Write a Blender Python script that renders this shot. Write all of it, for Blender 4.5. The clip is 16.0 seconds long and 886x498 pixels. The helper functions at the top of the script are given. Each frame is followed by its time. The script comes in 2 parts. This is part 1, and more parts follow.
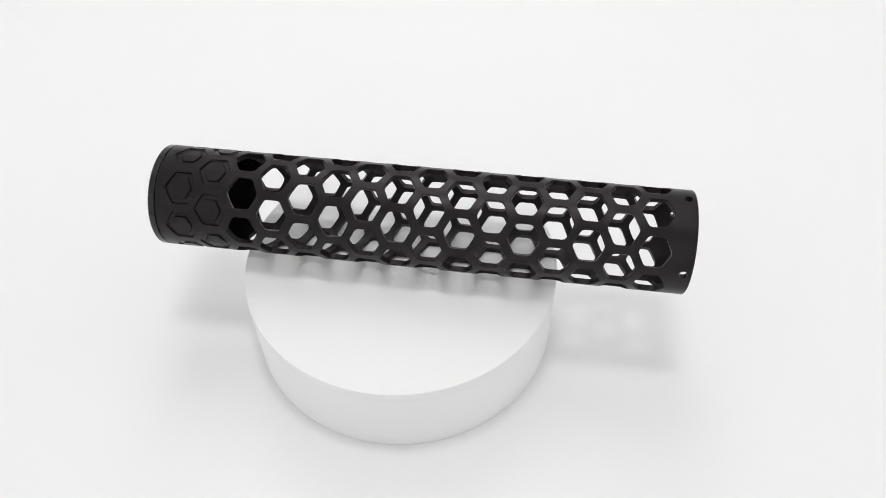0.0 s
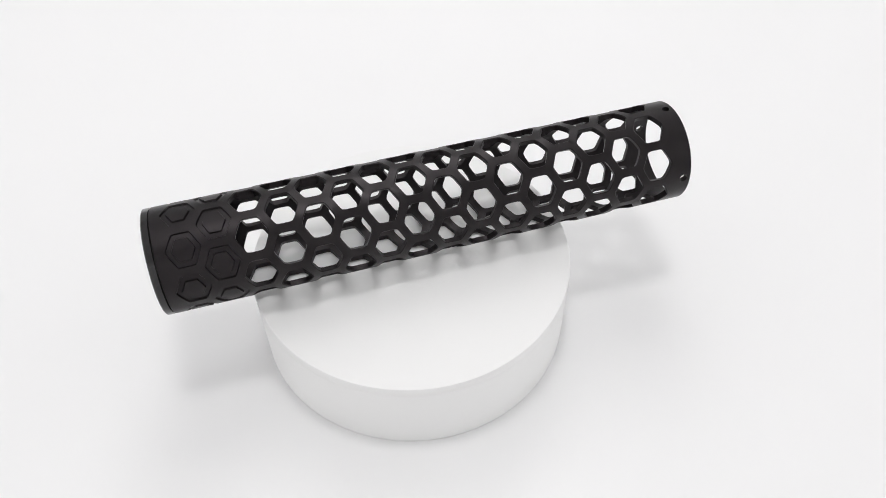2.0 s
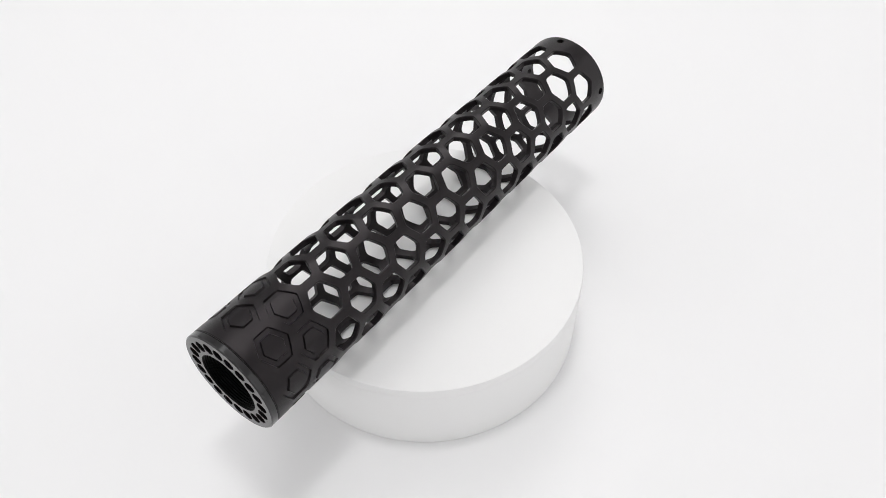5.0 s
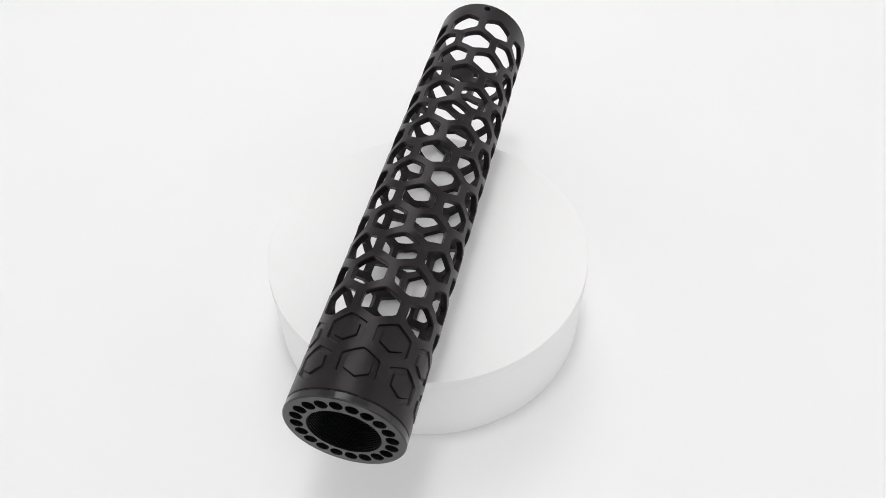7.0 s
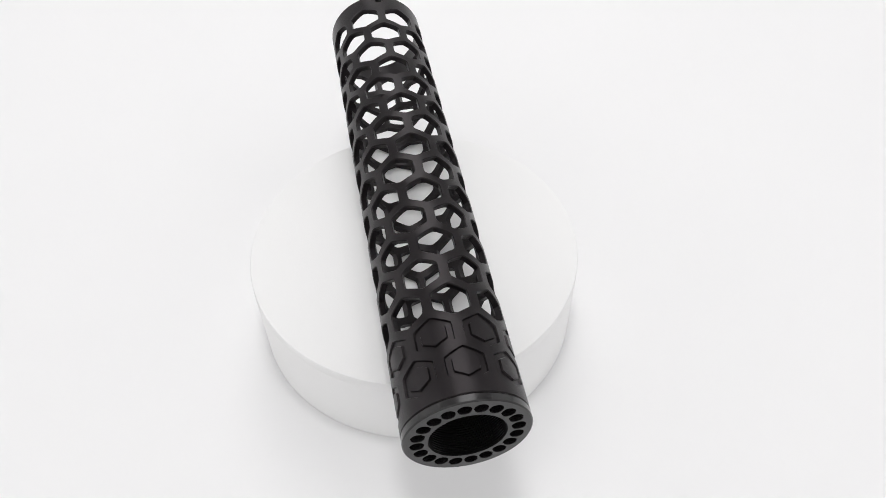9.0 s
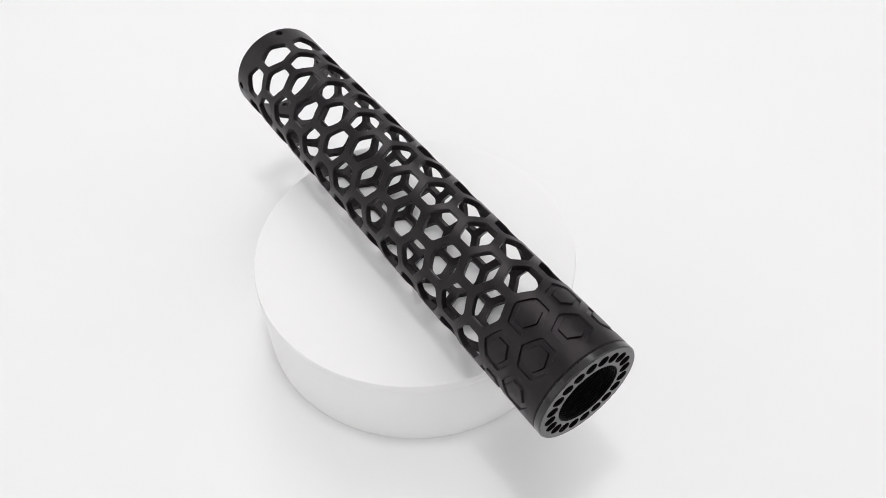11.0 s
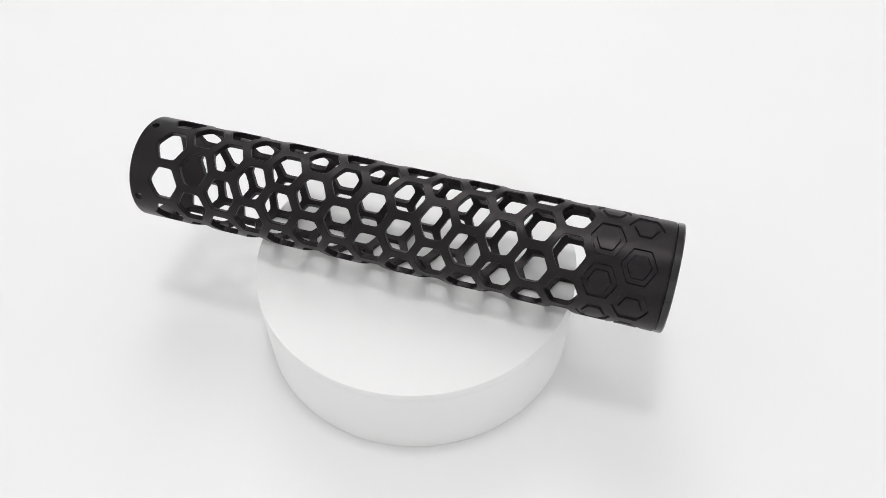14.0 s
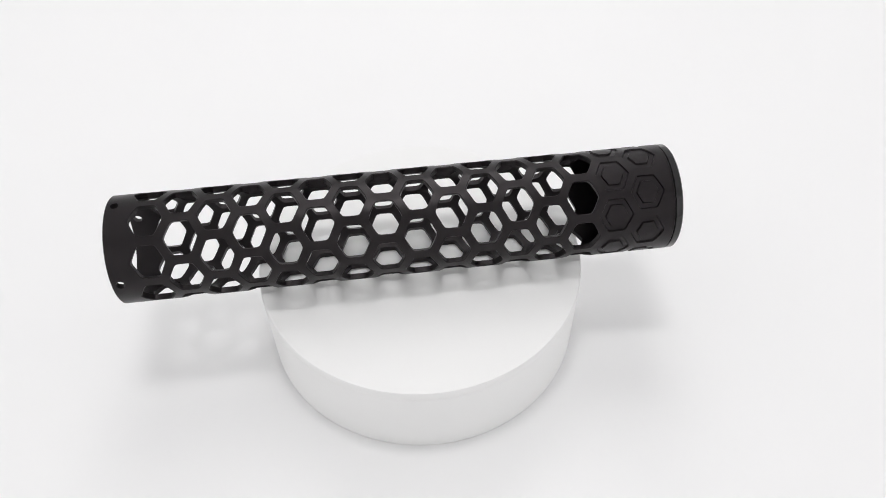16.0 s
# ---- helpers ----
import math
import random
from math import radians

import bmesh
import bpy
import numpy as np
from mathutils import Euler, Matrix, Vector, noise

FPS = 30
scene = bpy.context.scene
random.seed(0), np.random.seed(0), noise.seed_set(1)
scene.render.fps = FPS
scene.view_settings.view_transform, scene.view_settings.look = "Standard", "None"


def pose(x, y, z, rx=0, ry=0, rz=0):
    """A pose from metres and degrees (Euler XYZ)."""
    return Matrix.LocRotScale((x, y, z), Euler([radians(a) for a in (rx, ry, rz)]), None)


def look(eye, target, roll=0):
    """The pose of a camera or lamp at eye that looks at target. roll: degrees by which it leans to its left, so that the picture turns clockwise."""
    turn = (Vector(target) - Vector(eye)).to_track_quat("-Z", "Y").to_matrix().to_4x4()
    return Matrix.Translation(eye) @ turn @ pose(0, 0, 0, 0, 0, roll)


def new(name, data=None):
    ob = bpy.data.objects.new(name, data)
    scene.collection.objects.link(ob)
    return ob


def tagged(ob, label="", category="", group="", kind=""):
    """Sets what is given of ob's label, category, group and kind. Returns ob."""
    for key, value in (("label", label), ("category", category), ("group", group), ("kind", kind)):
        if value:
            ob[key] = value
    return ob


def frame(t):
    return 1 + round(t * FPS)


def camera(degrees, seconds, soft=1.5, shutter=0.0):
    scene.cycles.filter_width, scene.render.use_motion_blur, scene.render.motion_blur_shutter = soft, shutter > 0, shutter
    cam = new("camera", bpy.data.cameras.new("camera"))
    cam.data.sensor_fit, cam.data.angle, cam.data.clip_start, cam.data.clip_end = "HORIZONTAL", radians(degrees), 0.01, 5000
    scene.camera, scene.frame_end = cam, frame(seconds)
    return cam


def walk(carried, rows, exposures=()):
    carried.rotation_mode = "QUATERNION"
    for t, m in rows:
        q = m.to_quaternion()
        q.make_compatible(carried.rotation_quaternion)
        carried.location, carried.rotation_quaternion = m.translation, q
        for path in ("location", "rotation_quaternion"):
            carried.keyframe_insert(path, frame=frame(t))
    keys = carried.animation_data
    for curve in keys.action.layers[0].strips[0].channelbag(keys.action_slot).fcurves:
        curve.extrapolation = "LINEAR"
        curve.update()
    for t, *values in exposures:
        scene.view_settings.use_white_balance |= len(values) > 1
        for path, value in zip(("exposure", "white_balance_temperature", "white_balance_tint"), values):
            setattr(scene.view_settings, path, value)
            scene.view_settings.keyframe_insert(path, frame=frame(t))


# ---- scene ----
# Camera held above the turntable, drifting a little along its line of sight
cam = camera(57.21, 16.0, soft=0.7)
EYE = pose(0.01326, -0.25251, 0.34314, 40.461, 0, 0) @ pose(0, 0, 0, 0, 0, -0.914)
walk(cam, [(t, EYE @ pose(0, 0, d)) for t, d in (
    (0.0, 0.01305), (0.5, 0.00983), (1.0, 0.00767), (1.5, 0.00504), (2.0, 0.00269),
    (2.5, 0.0051), (3.0, 0.0072), (3.5, 0.0052), (4.0, 0.0058), (6.5, 6e-05),
    (7.0, -0.00332), (7.5, -0.00693), (8.0, -0.01213), (8.5, -0.01251), (9.0, -0.0118),
    (9.5, -0.00861), (12.0, -0.00254), (12.5, -0.00162), (13.0, -0.00031), (13.5, 0.00059),
    (14.0, 0.00056), (14.5, 0.00091), (15.0, 0.00083), (15.5, 0.00017), (16.0, -0.00048))])

# ---- light ----
world = bpy.data.worlds.new("studio")
scene.world = world
world.use_nodes = True
world.node_tree.nodes["Background"].inputs[0].default_value = (1.0, 0.985, 0.99, 1)
world.node_tree.nodes["Background"].inputs[1].default_value = 0.3


def softbox(name, at, target, w, h, watts):
    lamp = bpy.data.lights.new(name, "AREA")
    lamp.shape, lamp.size, lamp.size_y, lamp.energy = "RECTANGLE", w, h, watts
    lamp.color = (1.0, 0.99, 0.995)
    ob = new(name, lamp)
    ob.matrix_world = look(at, target)
    return ob


# A small key lamp straight above, a softbox behind, and broad unseen panels all round, added as fill
softbox("key_lamp", (0.0, 0.02, 1.3), (0, 0.0199, 0), 0.2, 0.15, 2.7)
softbox("back_softbox", (0.0, 0.86, 1.15), (0, 0, 0.05), 0.6, 0.8, 4.5)
softbox("ceiling_fill", (0.0, 0.0, 1.55), (0, 0.0001, 0), 3.0, 3.0, 1.5)
softbox("left_fill", (-1.4, 0.0, 0.7), (0, 0, 0.1), 2.4, 1.3, 5.0)
softbox("right_fill", (1.4, 0.0, 0.7), (0, 0, 0.1), 2.4, 1.3, 5.0)
softbox("front_fill", (0.0, -1.4, 0.8), (0, 0, 0.1), 2.4, 1.2, 3.8)
scene.view_settings.exposure = 0.06


# ---- materials ----
def material(name, colour, rough, metal=0.0, specular=0.5, tint=(1, 1, 1)):
    m = bpy.data.materials.new(name)
    m.use_nodes = True
    n, l = m.node_tree.nodes, m.node_tree.links
    b = n["Principled BSDF"]
    b.inputs["Base Color"].default_value = (*colour, 1)
    b.inputs["Roughness"].default_value = rough
    b.inputs["Metallic"].default_value = metal
    b.inputs["Specular IOR Level"].default_value = specular
    b.inputs["Specular Tint"].default_value = (*tint, 1)
    return m, n, l, b


def grain(m, n, l, b, scale, low, high, bump, fine, mottling=None):
    """Roughness varied by noise between low and high, with a fine relief; mottling: two colours mixed by broad stains."""
    co = n.new("ShaderNodeTexCoord")
    a = n.new("ShaderNodeTexNoise")
    a.inputs["Scale"].default_value, a.inputs["Detail"].default_value = scale, 6
    l.new(co.outputs["Object"], a.inputs["Vector"])
    r = n.new("ShaderNodeMapRange")
    r.inputs["To Min"].default_value, r.inputs["To Max"].default_value = low, high
    l.new(a.outputs["Fac"], r.inputs["Value"])
    l.new(r.outputs["Result"], b.inputs["Roughness"])
    f = n.new("ShaderNodeTexNoise")
    f.inputs["Scale"].default_value, f.inputs["Detail"].default_value = fine, 4
    l.new(co.outputs["Object"], f.inputs["Vector"])
    bp = n.new("ShaderNodeBump")
    bp.inputs["Strength"].default_value, bp.inputs["Distance"].default_value = bump, 0.0002
    l.new(f.outputs["Fac"], bp.inputs["Height"])
    l.new(bp.outputs["Normal"], b.inputs["Normal"])
    if mottling:
        mix = n.new("ShaderNodeMix")
        mix.data_type = "RGBA"
        mix.inputs[6].default_value, mix.inputs[7].default_value = (*mottling[0], 1), (*mottling[1], 1)
        l.new(a.outputs["Fac"], mix.inputs[0])
        l.new(mix.outputs[2], b.inputs["Base Color"])
    return m


ANODIZED = grain(*material("black_anodized_aluminium", (0.004, 0.0037, 0.004), 0.34, 0.0, 0.3, (1.0, 0.91, 0.94)), 60, 0.30, 0.38, 0.12, 5200, ((0.004, 0.0033, 0.0037), (0.006, 0.005, 0.0055)))
# Near-black colour carries the shade inside the threaded bore
SHADED_BORE = grain(*material("shade_darkened_thread", (0.002, 0.002, 0.002), 0.45, 0.0, 0.05), 90, 0.38, 0.5, 0.08, 4200, ((0.0015, 0.0015, 0.0015), (0.0025, 0.0025, 0.0025)))
MACHINED = grain(*material("dark_machined_steel", (0.012, 0.011, 0.012), 0.16, 0.0, 0.5), 90, 0.12, 0.2, 0.06, 4200, ((0.010, 0.0092, 0.0096), (0.015, 0.0138, 0.0145)))
FOAM = grain(*material("white_foam", (0.82, 0.81, 0.81), 0.8), 30, 0.72, 0.85, 0.2, 1500, ((0.896, 0.896, 0.89), (0.91, 0.91, 0.904)))
PAPER = grain(*material("white_paper", (0.8, 0.79, 0.79), 0.75), 6, 0.65, 0.8, 0.1, 2500, ((0.895, 0.895, 0.897), (0.915, 0.915, 0.917)))
WALLPAINT = grain(*material("white_wall_paint", (0.75, 0.75, 0.75), 0.8), 4, 0.7, 0.9, 0.2, 300, ((0.84, 0.84, 0.84), (0.87, 0.87, 0.87)))


# ---- building helpers ----
def mesh_of(name, verts, faces, mat, smooth=30, weld=1e-6):
    bm = bmesh.new()
    vs = [bm.verts.new(v) for v in verts]
    for f in faces:
        bm.faces.new([vs[i] for i in f])
    if weld:
        bmesh.ops.remove_doubles(bm, verts=bm.verts, dist=weld)
    bmesh.ops.recalc_face_normals(bm, faces=bm.faces)
    me = bpy.data.meshes.new(name)
    bm.to_mesh(me)
    bm.free()
    me.materials.append(mat)
    if smooth:
        me.polygons.foreach_set("use_smooth", [True] * len(me.polygons))
        me.set_sharp_from_angle(angle=radians(smooth))
    return me


def part(name, me, parent, label=""):
    ob = new(name, me)
    ob.parent = parent
    if label:
        tagged(ob, label)
    return ob


class Shell:
    """Collects vertices and faces; loops of equal length are bridged."""

    def __init__(self):
        self.v, self.f = [], []

    def loop(self, pts):
        i = len(self.v)
        self.v.extend(pts)
        return list(range(i, i + len(pts)))

    def bridge(self, a, b, closed=True):
        n = len(a)
        for i in range(n if closed else n - 1):
            j = (i + 1) % n
            self.f.append((a[i], a[j], b[j], b[i]))

    def chain(self, loops, closed=True):
        made = [self.loop(p) for p in loops]
        for a, b in zip(made, made[1:]):
            self.bridge(a, b, closed)
        return made


def lathe(profile, n=96):
    """Rings of (x along the axis, radius) turned about the x axis."""
    s = Shell()
    s.chain([[(x, r * math.sin(2 * math.pi * k / n), r * math.cos(2 * math.pi * k / n)) for k in range(n)] for x, r in profile])
    return s


# ---- the handguard ----
RADIUS = 0.024
WALL = 0.0026
AROUND = 8
PITCH = 2 * math.pi * RADIUS / AROUND          # hexagon to hexagon round the tube, along the arc
COLUMN = PITCH * math.sqrt(3) / 2 * 0.8782     # column to column along the tube
FIRST = -0.11643                               # where the first column of openings stands on the axis
HALF_U, HALF_S = 2 * COLUMN / 3, PITCH / math.sqrt(3)
OPEN_END, SEAM, CLOSED_END = FIRST - 1.1928 * COLUMN, FIRST + 15.8317 * COLUMN, FIRST + 16.0817 * COLUMN
STEPS = 36


def on_tube(u, s, r, s0=0.0):
    """A point u along the axis at arc s; walls of an opening centred at s0 run parallel."""
    x = RADIUS * math.sin((s - s0) / RADIUS)
    a = s0 / RADIUS + math.asin(max(-1, min(1, x / r)))
    return (u, r * math.sin(a), r * math.cos(a))


def straight(u, s, r):
    a = s / RADIUS
    return (u, r * math.sin(a), r * math.cos(a))


def hexagon(size, p):
    """Unit hexagon with points along the axis, at STEPS angles; p rounds its corners."""
    out = []
    for k in range(STEPS):
        a = 2 * math.pi * k / STEPS
        c = [abs(math.cos(a - radians(g))) / (size * math.sqrt(3) / 2) for g in (30, 90, 150)]
        r = 1 / max(c) if p is None else 1 / sum(x ** p for x in c) ** (1 / p)
        out.append((r * math.cos(a), r * math.sin(a)))
    return out


EDGE = hexagon(1.0, None)
inner_r = RADIUS - WALL


def cell_loops(u0, s0, shape, r, flat):
    return [on_tube(u0 + x * HALF_U, s0 + y * HALF_S, r, s0) if flat else straight(u0 + x * HALF_U, s0 + y * HALF_S, r) for x, y in shape]


def opening(sh, u0, s0):
    """A hexagonal window with a small chamfer, its web reaching to the neighbours."""
    hole, rim = hexagon(0.768, 16), hexagon(0.81, 18)
    sh.chain([cell_loops(u0, s0, EDGE, RADIUS, False), cell_loops(u0, s0, rim, RADIUS, False),
              cell_loops(u0, s0, hole, RADIUS - 0.00035, True), cell_loops(u0, s0, hole, inner_r, True),
              cell_loops(u0, s0, EDGE, inner_r, False)])


def engraved(sh, u0, s0):
    """A blind hexagon: a sunk band round a raised hexagonal island."""
    deep = RADIUS - 0.0008
    a, b = hexagon(0.80, 40), hexagon(0.765, 40)
    c, d = hexagon(0.545, 40), hexagon(0.505, 40)
    mid = hexagon(0.27, 40)
    made = sh.chain([cell_loops(u0, s0, EDGE, RADIUS, False), cell_loops(u0, s0, a, RADIUS, False), cell_loops(u0, s0, b, deep, False),
                     cell_loops(u0, s0, c, deep, False), cell_loops(u0, s0, d, RADIUS, False), cell_loops(u0, s0, mid, RADIUS, False)])
    centre = sh.loop([straight(u0, s0, RADIUS)])[0]
    last = made[-1]
    for i in range(STEPS):
        sh.f.append((last[i], last[(i + 1) % STEPS], centre))
    made = sh.chain([cell_loops(u0, s0, EDGE, inner_r, False), cell_loops(u0, s0, hexagon(0.5, 40), inner_r, False)])
    centre = sh.loop([straight(u0, s0, inner_r)])[0]
    last = made[-1]
    for i in range(STEPS):
        sh.f.append((last[i], last[(i + 1) % STEPS], centre))


def zigzag(u0, s0, side):
    """The free edge of an end column's cell, from low arc to high; side: -1 towards the open end."""
    ks = range(24, 11, -1) if side < 0 else range(-6, 7)
    return [(u0 + EDGE[k % STEPS][0] * HALF_U, s0 + EDGE[k % STEPS][1] * HALF_S) for k in ks]


def end_band(sh, u0, shift, side, end):
    for j in range(AROUND):
        z = zigzag(u0, (j + shift) * PITCH, side)
        for r in (RADIUS, inner_r):
            lip = 0.0003 if r == RADIUS else 0
            rows = [[straight(u + (end - side * lip - u) * k / 4, s, r) for u, s in z] for k in range(5)]
            sh.chain(rows, False)
        sh.chain([[straight(end - side * 0.0003, s, RADIUS) for u, s in z], [straight(end, s, RADIUS - 0.0003) for u, s in z], [straight(end, s, inner_r) for u, s in z]], False)


def open_band(sh):
    """The plain collar of the open end, with four pin holes round it."""
    u0 = FIRST
    for j in range(AROUND):
        lo, hi = zigzag(u0, (j - 0.5) * PITCH, -1), zigzag(u0, (j + 0.5) * PITCH, -1)
        z = lo[6:] + hi[1:7]
        if j % 2:
            for r in (RADIUS, inner_r):
                lip = 0.0003 if r == RADIUS else 0
                sh.chain([[straight(u + (OPEN_END + lip - u) * k / 4, s, r) for u, s in z] for k in range(5)], False)
        else:
            uc, sc, hr = FIRST - 0.93 * COLUMN, j * PITCH, 0.0019
            for r in (RADIUS, inner_r):
                e = OPEN_END + (0.0003 if r == RADIUS else 0)
                left = [(z[-1][0] + (e - z[-1][0]) * k / 4, z[-1][1]) for k in range(1, 5)]
                base = [(e, s) for u, s in reversed(z[:-1])]
                right = [(e + (z[0][0] - e) * k / 4, z[0][1]) for k in range(1, 4)]
                rim = z + left + base + right
                ring = []
                for u, s in rim:
                    d = math.hypot(u - uc, s - sc)
                    ring.append((uc + (u - uc) / d * hr, sc + (s - sc) / d * hr))
                sh.chain([[straight(a + (c - a) * k / 4, b + (d - b) * k / 4, r) for (a, b), (c, d) in zip(rim, ring)] for k in range(5)])
                if r == RADIUS:
                    outer = ring
            sh.chain([[straight(a, b, RADIUS) for a, b in outer], [straight(a, b, inner_r) for a, b in outer]])
        sh.chain([[straight(OPEN_END + 0.0003, s, RADIUS) for u, s in z], [straight(OPEN_END, s, RADIUS - 0.0003) for u, s in z], [straight(OPEN_END, s, inner_r) for u, s in z]], False)


def sleeve():
    sh = Shell()
    for c in range(16):
        shift = 0.0 if c % 2 else 0.5
        for j in range(AROUND):
            (opening if c < 14 else engraved)(sh, FIRST + c * COLUMN, (j + shift) * PITCH)
    open_band(sh)
    end_band(sh, FIRST + 15 * COLUMN, 0.0, 1, SEAM)
    return mesh_of("sleeve", sh.v, sh.f, ANODIZED, 28, 2e-6)


def end_cap():
    """The threaded barrel nut in the closed end: a lip, a face with a ring of round holes, and a bored thread."""
    sh = Shell()
    holes, bore, ring, hr = 20, 0.0142, 0.0187, 0.0026
    face = CLOSED_END
    for k in range(holes):
        a0 = 2 * math.pi * (k + 0.45) / holes
        half = math.pi / holes
        edge = []
        for i in range(5):
            edge.append((bore + 0.0004, a0 - half + half * i / 2))
        for i in range(1, 5):
            edge.append((bore + 0.0004 + (RADIUS - 0.0005 - bore - 0.0004) * i / 5, a0 + half))
        for i in range(5):
            edge.append((RADIUS - 0.0005, a0 + half - half * i / 2))
        for i in range(1, 5):
            edge.append((RADIUS - 0.0005 - (RADIUS - 0.0005 - bore - 0.0004) * i / 5, a0 - half))
        flat = [(r * math.sin(a), r * math.cos(a)) for r, a in edge]
        cy, cz = ring * math.sin(a0), ring * math.cos(a0)
        loop, lip = [], []
        for y, z in flat:
            d = math.hypot(y - cy, z - cz)
            loop.append((cy + (y - cy) / d * hr, cz + (z - cz) / d * hr))
            lip.append((cy + (y - cy) / d * (hr + 0.00015), cz + (z - cz) / d * (hr + 0.00015)))
        sh.chain([[(face, y, z) for y, z in flat], [(face, y, z) for y, z in lip], [(face - 0.00015, y, z) for y, z in loop], [(face - 0.016, y, z) for y, z in loop]])
        sh.f.append(tuple(sh.loop([(face - 0.016, y, z) for y, z in loop])))
    body = lathe([(face, RADIUS - 0.0005), (face - 0.0005, RADIUS), (SEAM + 0.0006, RADIUS), (SEAM + 0.0002, RADIUS - 0.0006), (SEAM - 0.0004, RADIUS - 0.0006),
                  (SEAM - 0.0004, inner_r + 0.0003), (SEAM - 0.001, inner_r - 0.0001), (face - 0.024, inner_r - 0.0001), (face - 0.024, bore)], 80)
    thread = [(face, bore + 0.0004), (face - 0.0008, bore - 0.0001)]
    x = face - 0.0008
    while x > face - 0.023:
        thread += [(x - 0.0005, bore + 0.0003), (x - 0.0010, bore - 0.0001)]
        x -= 0.0010
    thread.append((face - 0.024, bore))
    inside = lathe(thread, 80)
    i = len(sh.v)
    sh.v.extend(body.v)
    sh.f.extend(tuple(a + i for a in f) for f in body.f)
    return mesh_of("end_cap", sh.v, sh.f, MACHINED, 30, 2e-6), mesh_of("thread", inside.v, inside.f, SHADED_BORE, 30, 2e-6)


handguard = new("handguard")
tagged(handguard, "black anodized handguard tube with hexagonal openings on a white pedestal", "handguard")
part("sleeve", sleeve(), handguard)
cap_mesh, thread_mesh = end_cap()
cap = part("end_cap", cap_mesh, handguard, "dark machined end cap with a ring of round holes")
part("thread", thread_mesh, cap, "threaded bore, its inner shade put into the colour")


# ---- the pedestal ----
PED_R, PED_H = 0.0764, 0.0459


SEAT = PED_H - 0.0053                          # the seam under the top disc


def turned_disc(name, lo, hi, foot, brim):
    """A round disc from lo to hi; foot and brim: how far its two edges are worn round."""
    prof = [(lo, PED_R - foot), (lo + 0.3 * foot, PED_R - 0.3 * foot), (lo + foot, PED_R)]
    prof += [(hi - brim, PED_R), (hi - 0.3 * brim, PED_R - 0.3 * brim), (hi, PED_R - brim)]
    n, sh = 160, Shell()
    loops = sh.chain([[(r * math.cos(2 * math.pi * k / n), r * math.sin(2 * math.pi * k / n), z) for k in range(n)] for z, r in prof])
    sh.f.append(tuple(loops[-1]))
    sh.f.append(tuple(reversed(loops[0])))
    return mesh_of(name, sh.v, sh.f, FOAM, 35)


pedestal = new("pedestal")
tagged(pedestal, "white round foam pedestal standing on white paper", "pedestal")
part("base", turned_disc("base", 0.0, SEAT, 0.0006, 0.00008), pedestal)
part("top_disc", turned_disc("top_disc", SEAT, PED_H, 0.00008, 0.0011), pedestal)


# ---- the studio ----
def slab(name, lo, hi, mat, label, category):
    v = [(x, y, z) for x in (lo[0], hi[0]) for y in (lo[1], hi[1]) for z in (lo[2], hi[2])]
    f = [(0, 1, 3, 2), (4, 6, 7, 5), (0, 4, 5, 1), (2, 3, 7, 6), (0, 2, 6, 4), (1, 5, 7, 3)]
    return tagged(new(name, mesh_of(name, v, f, mat, 0, 0)), label, category, kind="structure")


slab("floor", (-1.6, -1.6, -0.02), (1.6, 1.6, 0), PAPER, "seamless white paper sheet under the pedestal", "floor")
slab("wall_north", (-1.6, 1.6, -0.02), (1.6, 1.65, 1.6), WALLPAINT, "plain white studio wall", "wall")
slab("wall_south", (-1.6, -1.65, -0.02), (1.6, -1.6, 1.6), WALLPAINT, "plain white studio wall", "wall")
slab("wall_east", (1.6, -1.65, -0.02), (1.65, 1.65, 1.6), WALLPAINT, "plain white studio wall", "wall")
slab("wall_west", (-1.65, -1.65, -0.02), (-1.6, 1.65, 1.6), WALLPAINT, "plain white studio wall", "wall")
slab("ceiling", (-1.65, -1.65, 1.6), (1.65, 1.65, 1.65), WALLPAINT, "plain white studio ceiling", "ceiling")


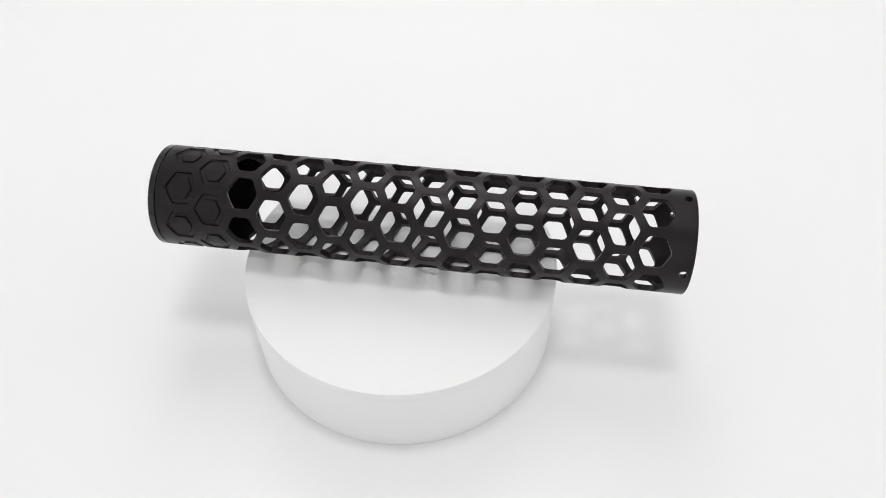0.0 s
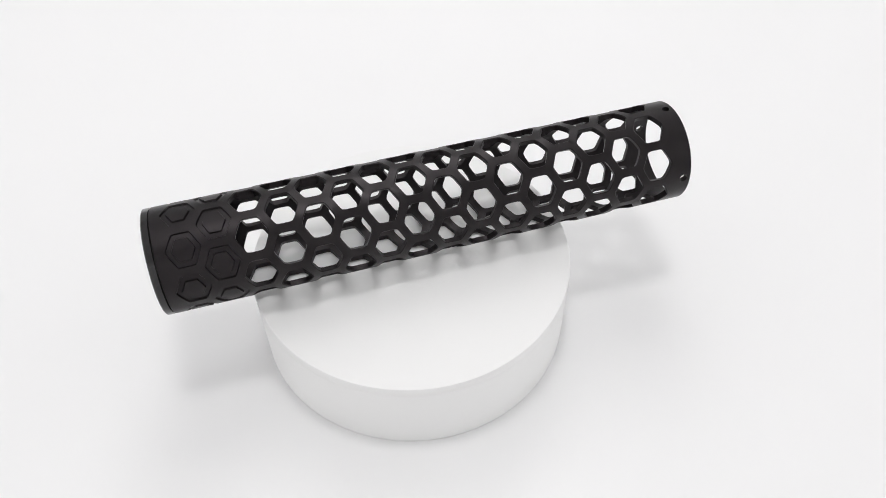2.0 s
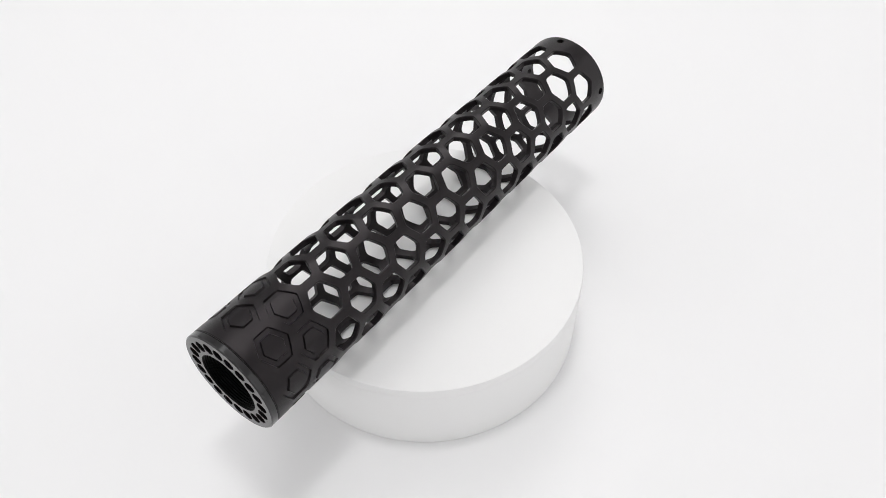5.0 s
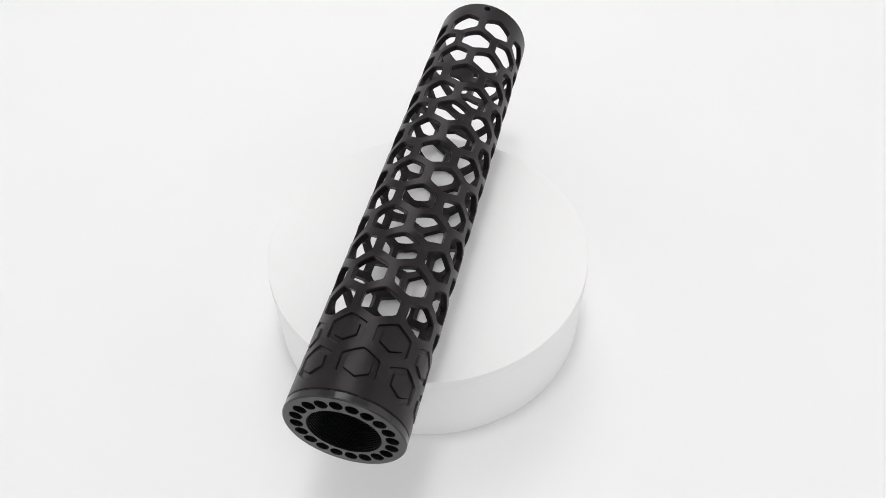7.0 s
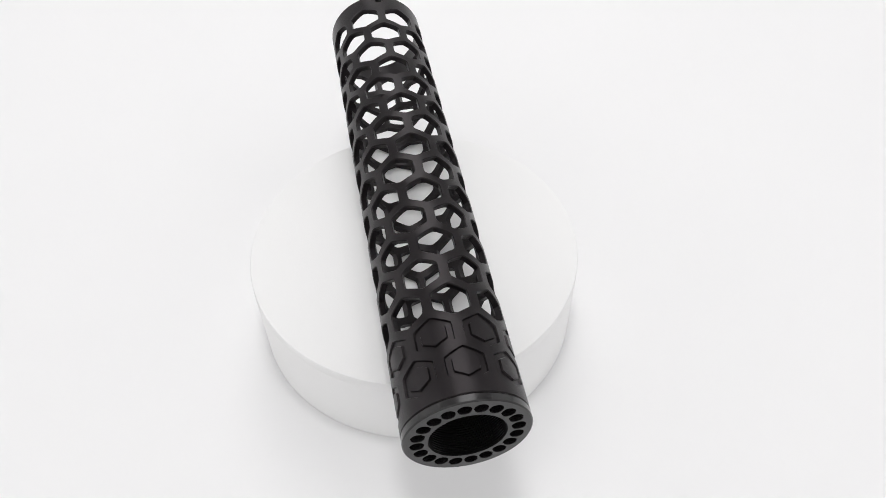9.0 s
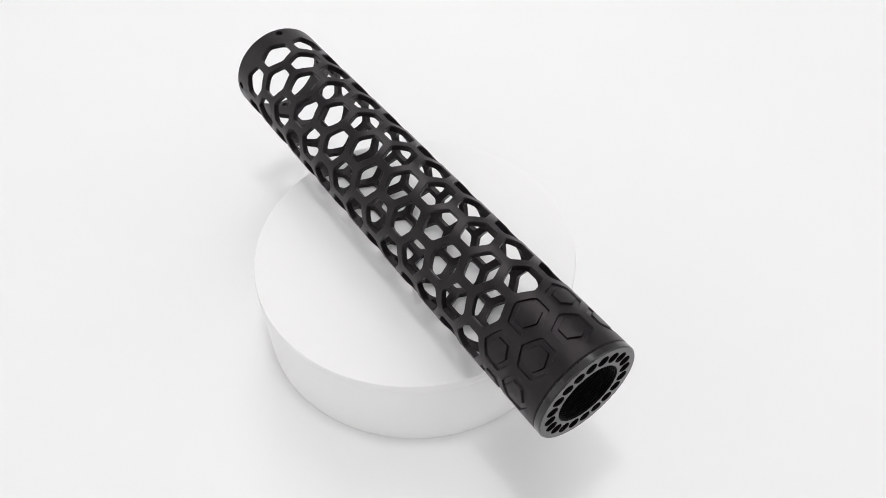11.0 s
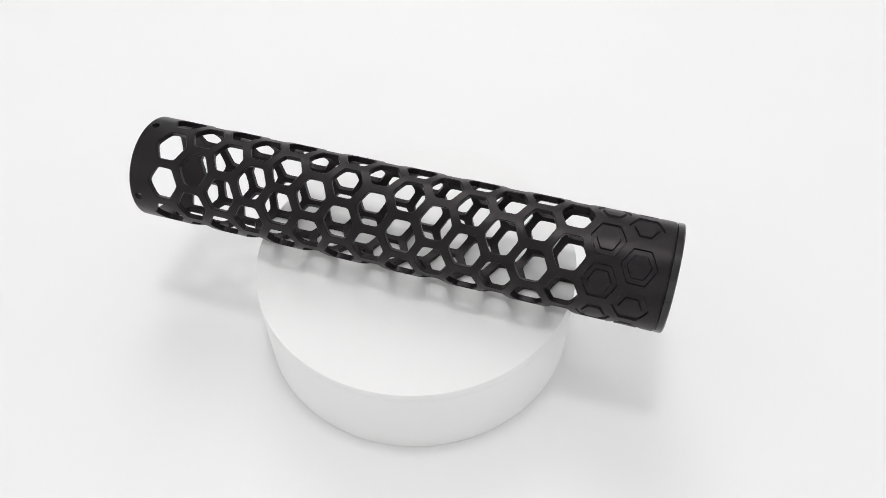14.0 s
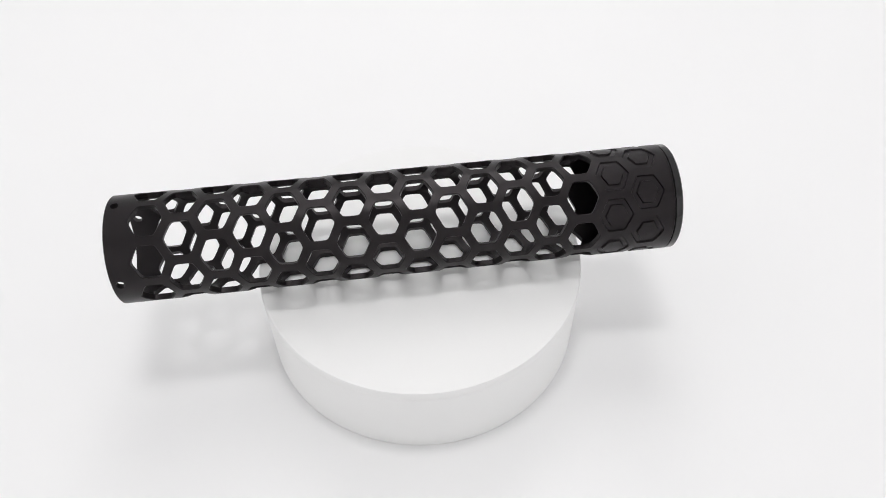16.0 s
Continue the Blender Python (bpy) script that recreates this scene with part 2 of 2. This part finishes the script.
# ---- what turns ----
def motions():
    tube_rows = [
        (0.0, -0.00684, 0.00193, 171.5, -10.81),
        (0.5, -0.00481, 0.00381, 177.91, -10.07),
        (1.0, -0.00402, 0.00495, 183.85, -9.71),
        (1.5, -0.00418, 0.00562, 189.93, -9.71),
        (2.0, -0.00386, 0.00664, 195.84, -8.46),
        (2.5, -0.0035, 0.0048, 201.85, -8.1),
        (3.0, -0.00307, 0.00318, 207.78, -7.3),
        (3.5, -0.00283, -0.0005, 213.5, -9.8),
        (4.0, -0.0014, -3e-05, 219.68, -10.6),
        (6.5, -7e-05, 0.00234, 249.36, 1.13),
        (7.0, 0.00395, 0.00329, 255.64, 7.08),
        (7.5, 0.00183, 0.00447, 261.6, 4.0),
        (8.0, 0.00307, 0.00565, 267.6, 5.5),
        (8.5, 0.00323, 0.00503, 273.99, 5.96),
        (9.0, 0.00135, 0.00491, 280.0, 5.7),
        (9.5, 0.0022, 0.0041, 286.1, 6.2),
        (12.0, 0.00229, -0.00083, 317.32, 5.69),
        (12.5, 0.00188, -0.00139, 323.54, 6.7),
        (13.0, 0.00201, -0.00166, 329.79, 8.04),
        (13.5, 0.0025, -0.0029, 336.3, 9.0),
        (14.0, 0.00265, -0.00362, 342.34, 8.2),
        (14.5, 0.00216, -0.00282, 348.32, 7.96),
        (15.0, 0.00181, -0.00346, 354.47, 7.72),
        (15.5, 0.00237, -0.0026, 360.47, 8.3),
        (16.0, 0.0033, -0.00177, 366.45, 8.79),
    ]
    disc_rows = [
        (0.0, -0.00738, -0.00519, 171.5),
        (1.5, -0.00283, -0.00111, 189.93),
        (2.0, -0.00206, -0.00074, 195.84),
        (3.5, 0.0001, -0.00459, 213.5),
        (4.0, 0.00188, -0.00443, 219.68),
        (7.0, 0.00607, 0.0039, 255.64),
        (8.5, -0.00025, 0.00451, 273.99),
        (12.5, 0.00033, -0.001, 323.54),
        (13.5, 0.00079, -0.00281, 336.38),
        (14.5, -0.0, -0.00313, 348.32),
        (16.0, 0.00232, -0.00209, 366.45),
    ]
    walk(handguard, [(t, pose(x, y, PED_H + RADIUS, -roll, 0, a)) for t, x, y, a, roll in tube_rows])
    walk(pedestal, [(t, pose(x, y, 0, 0, 0, a)) for t, x, y, a in disc_rows])


motions()
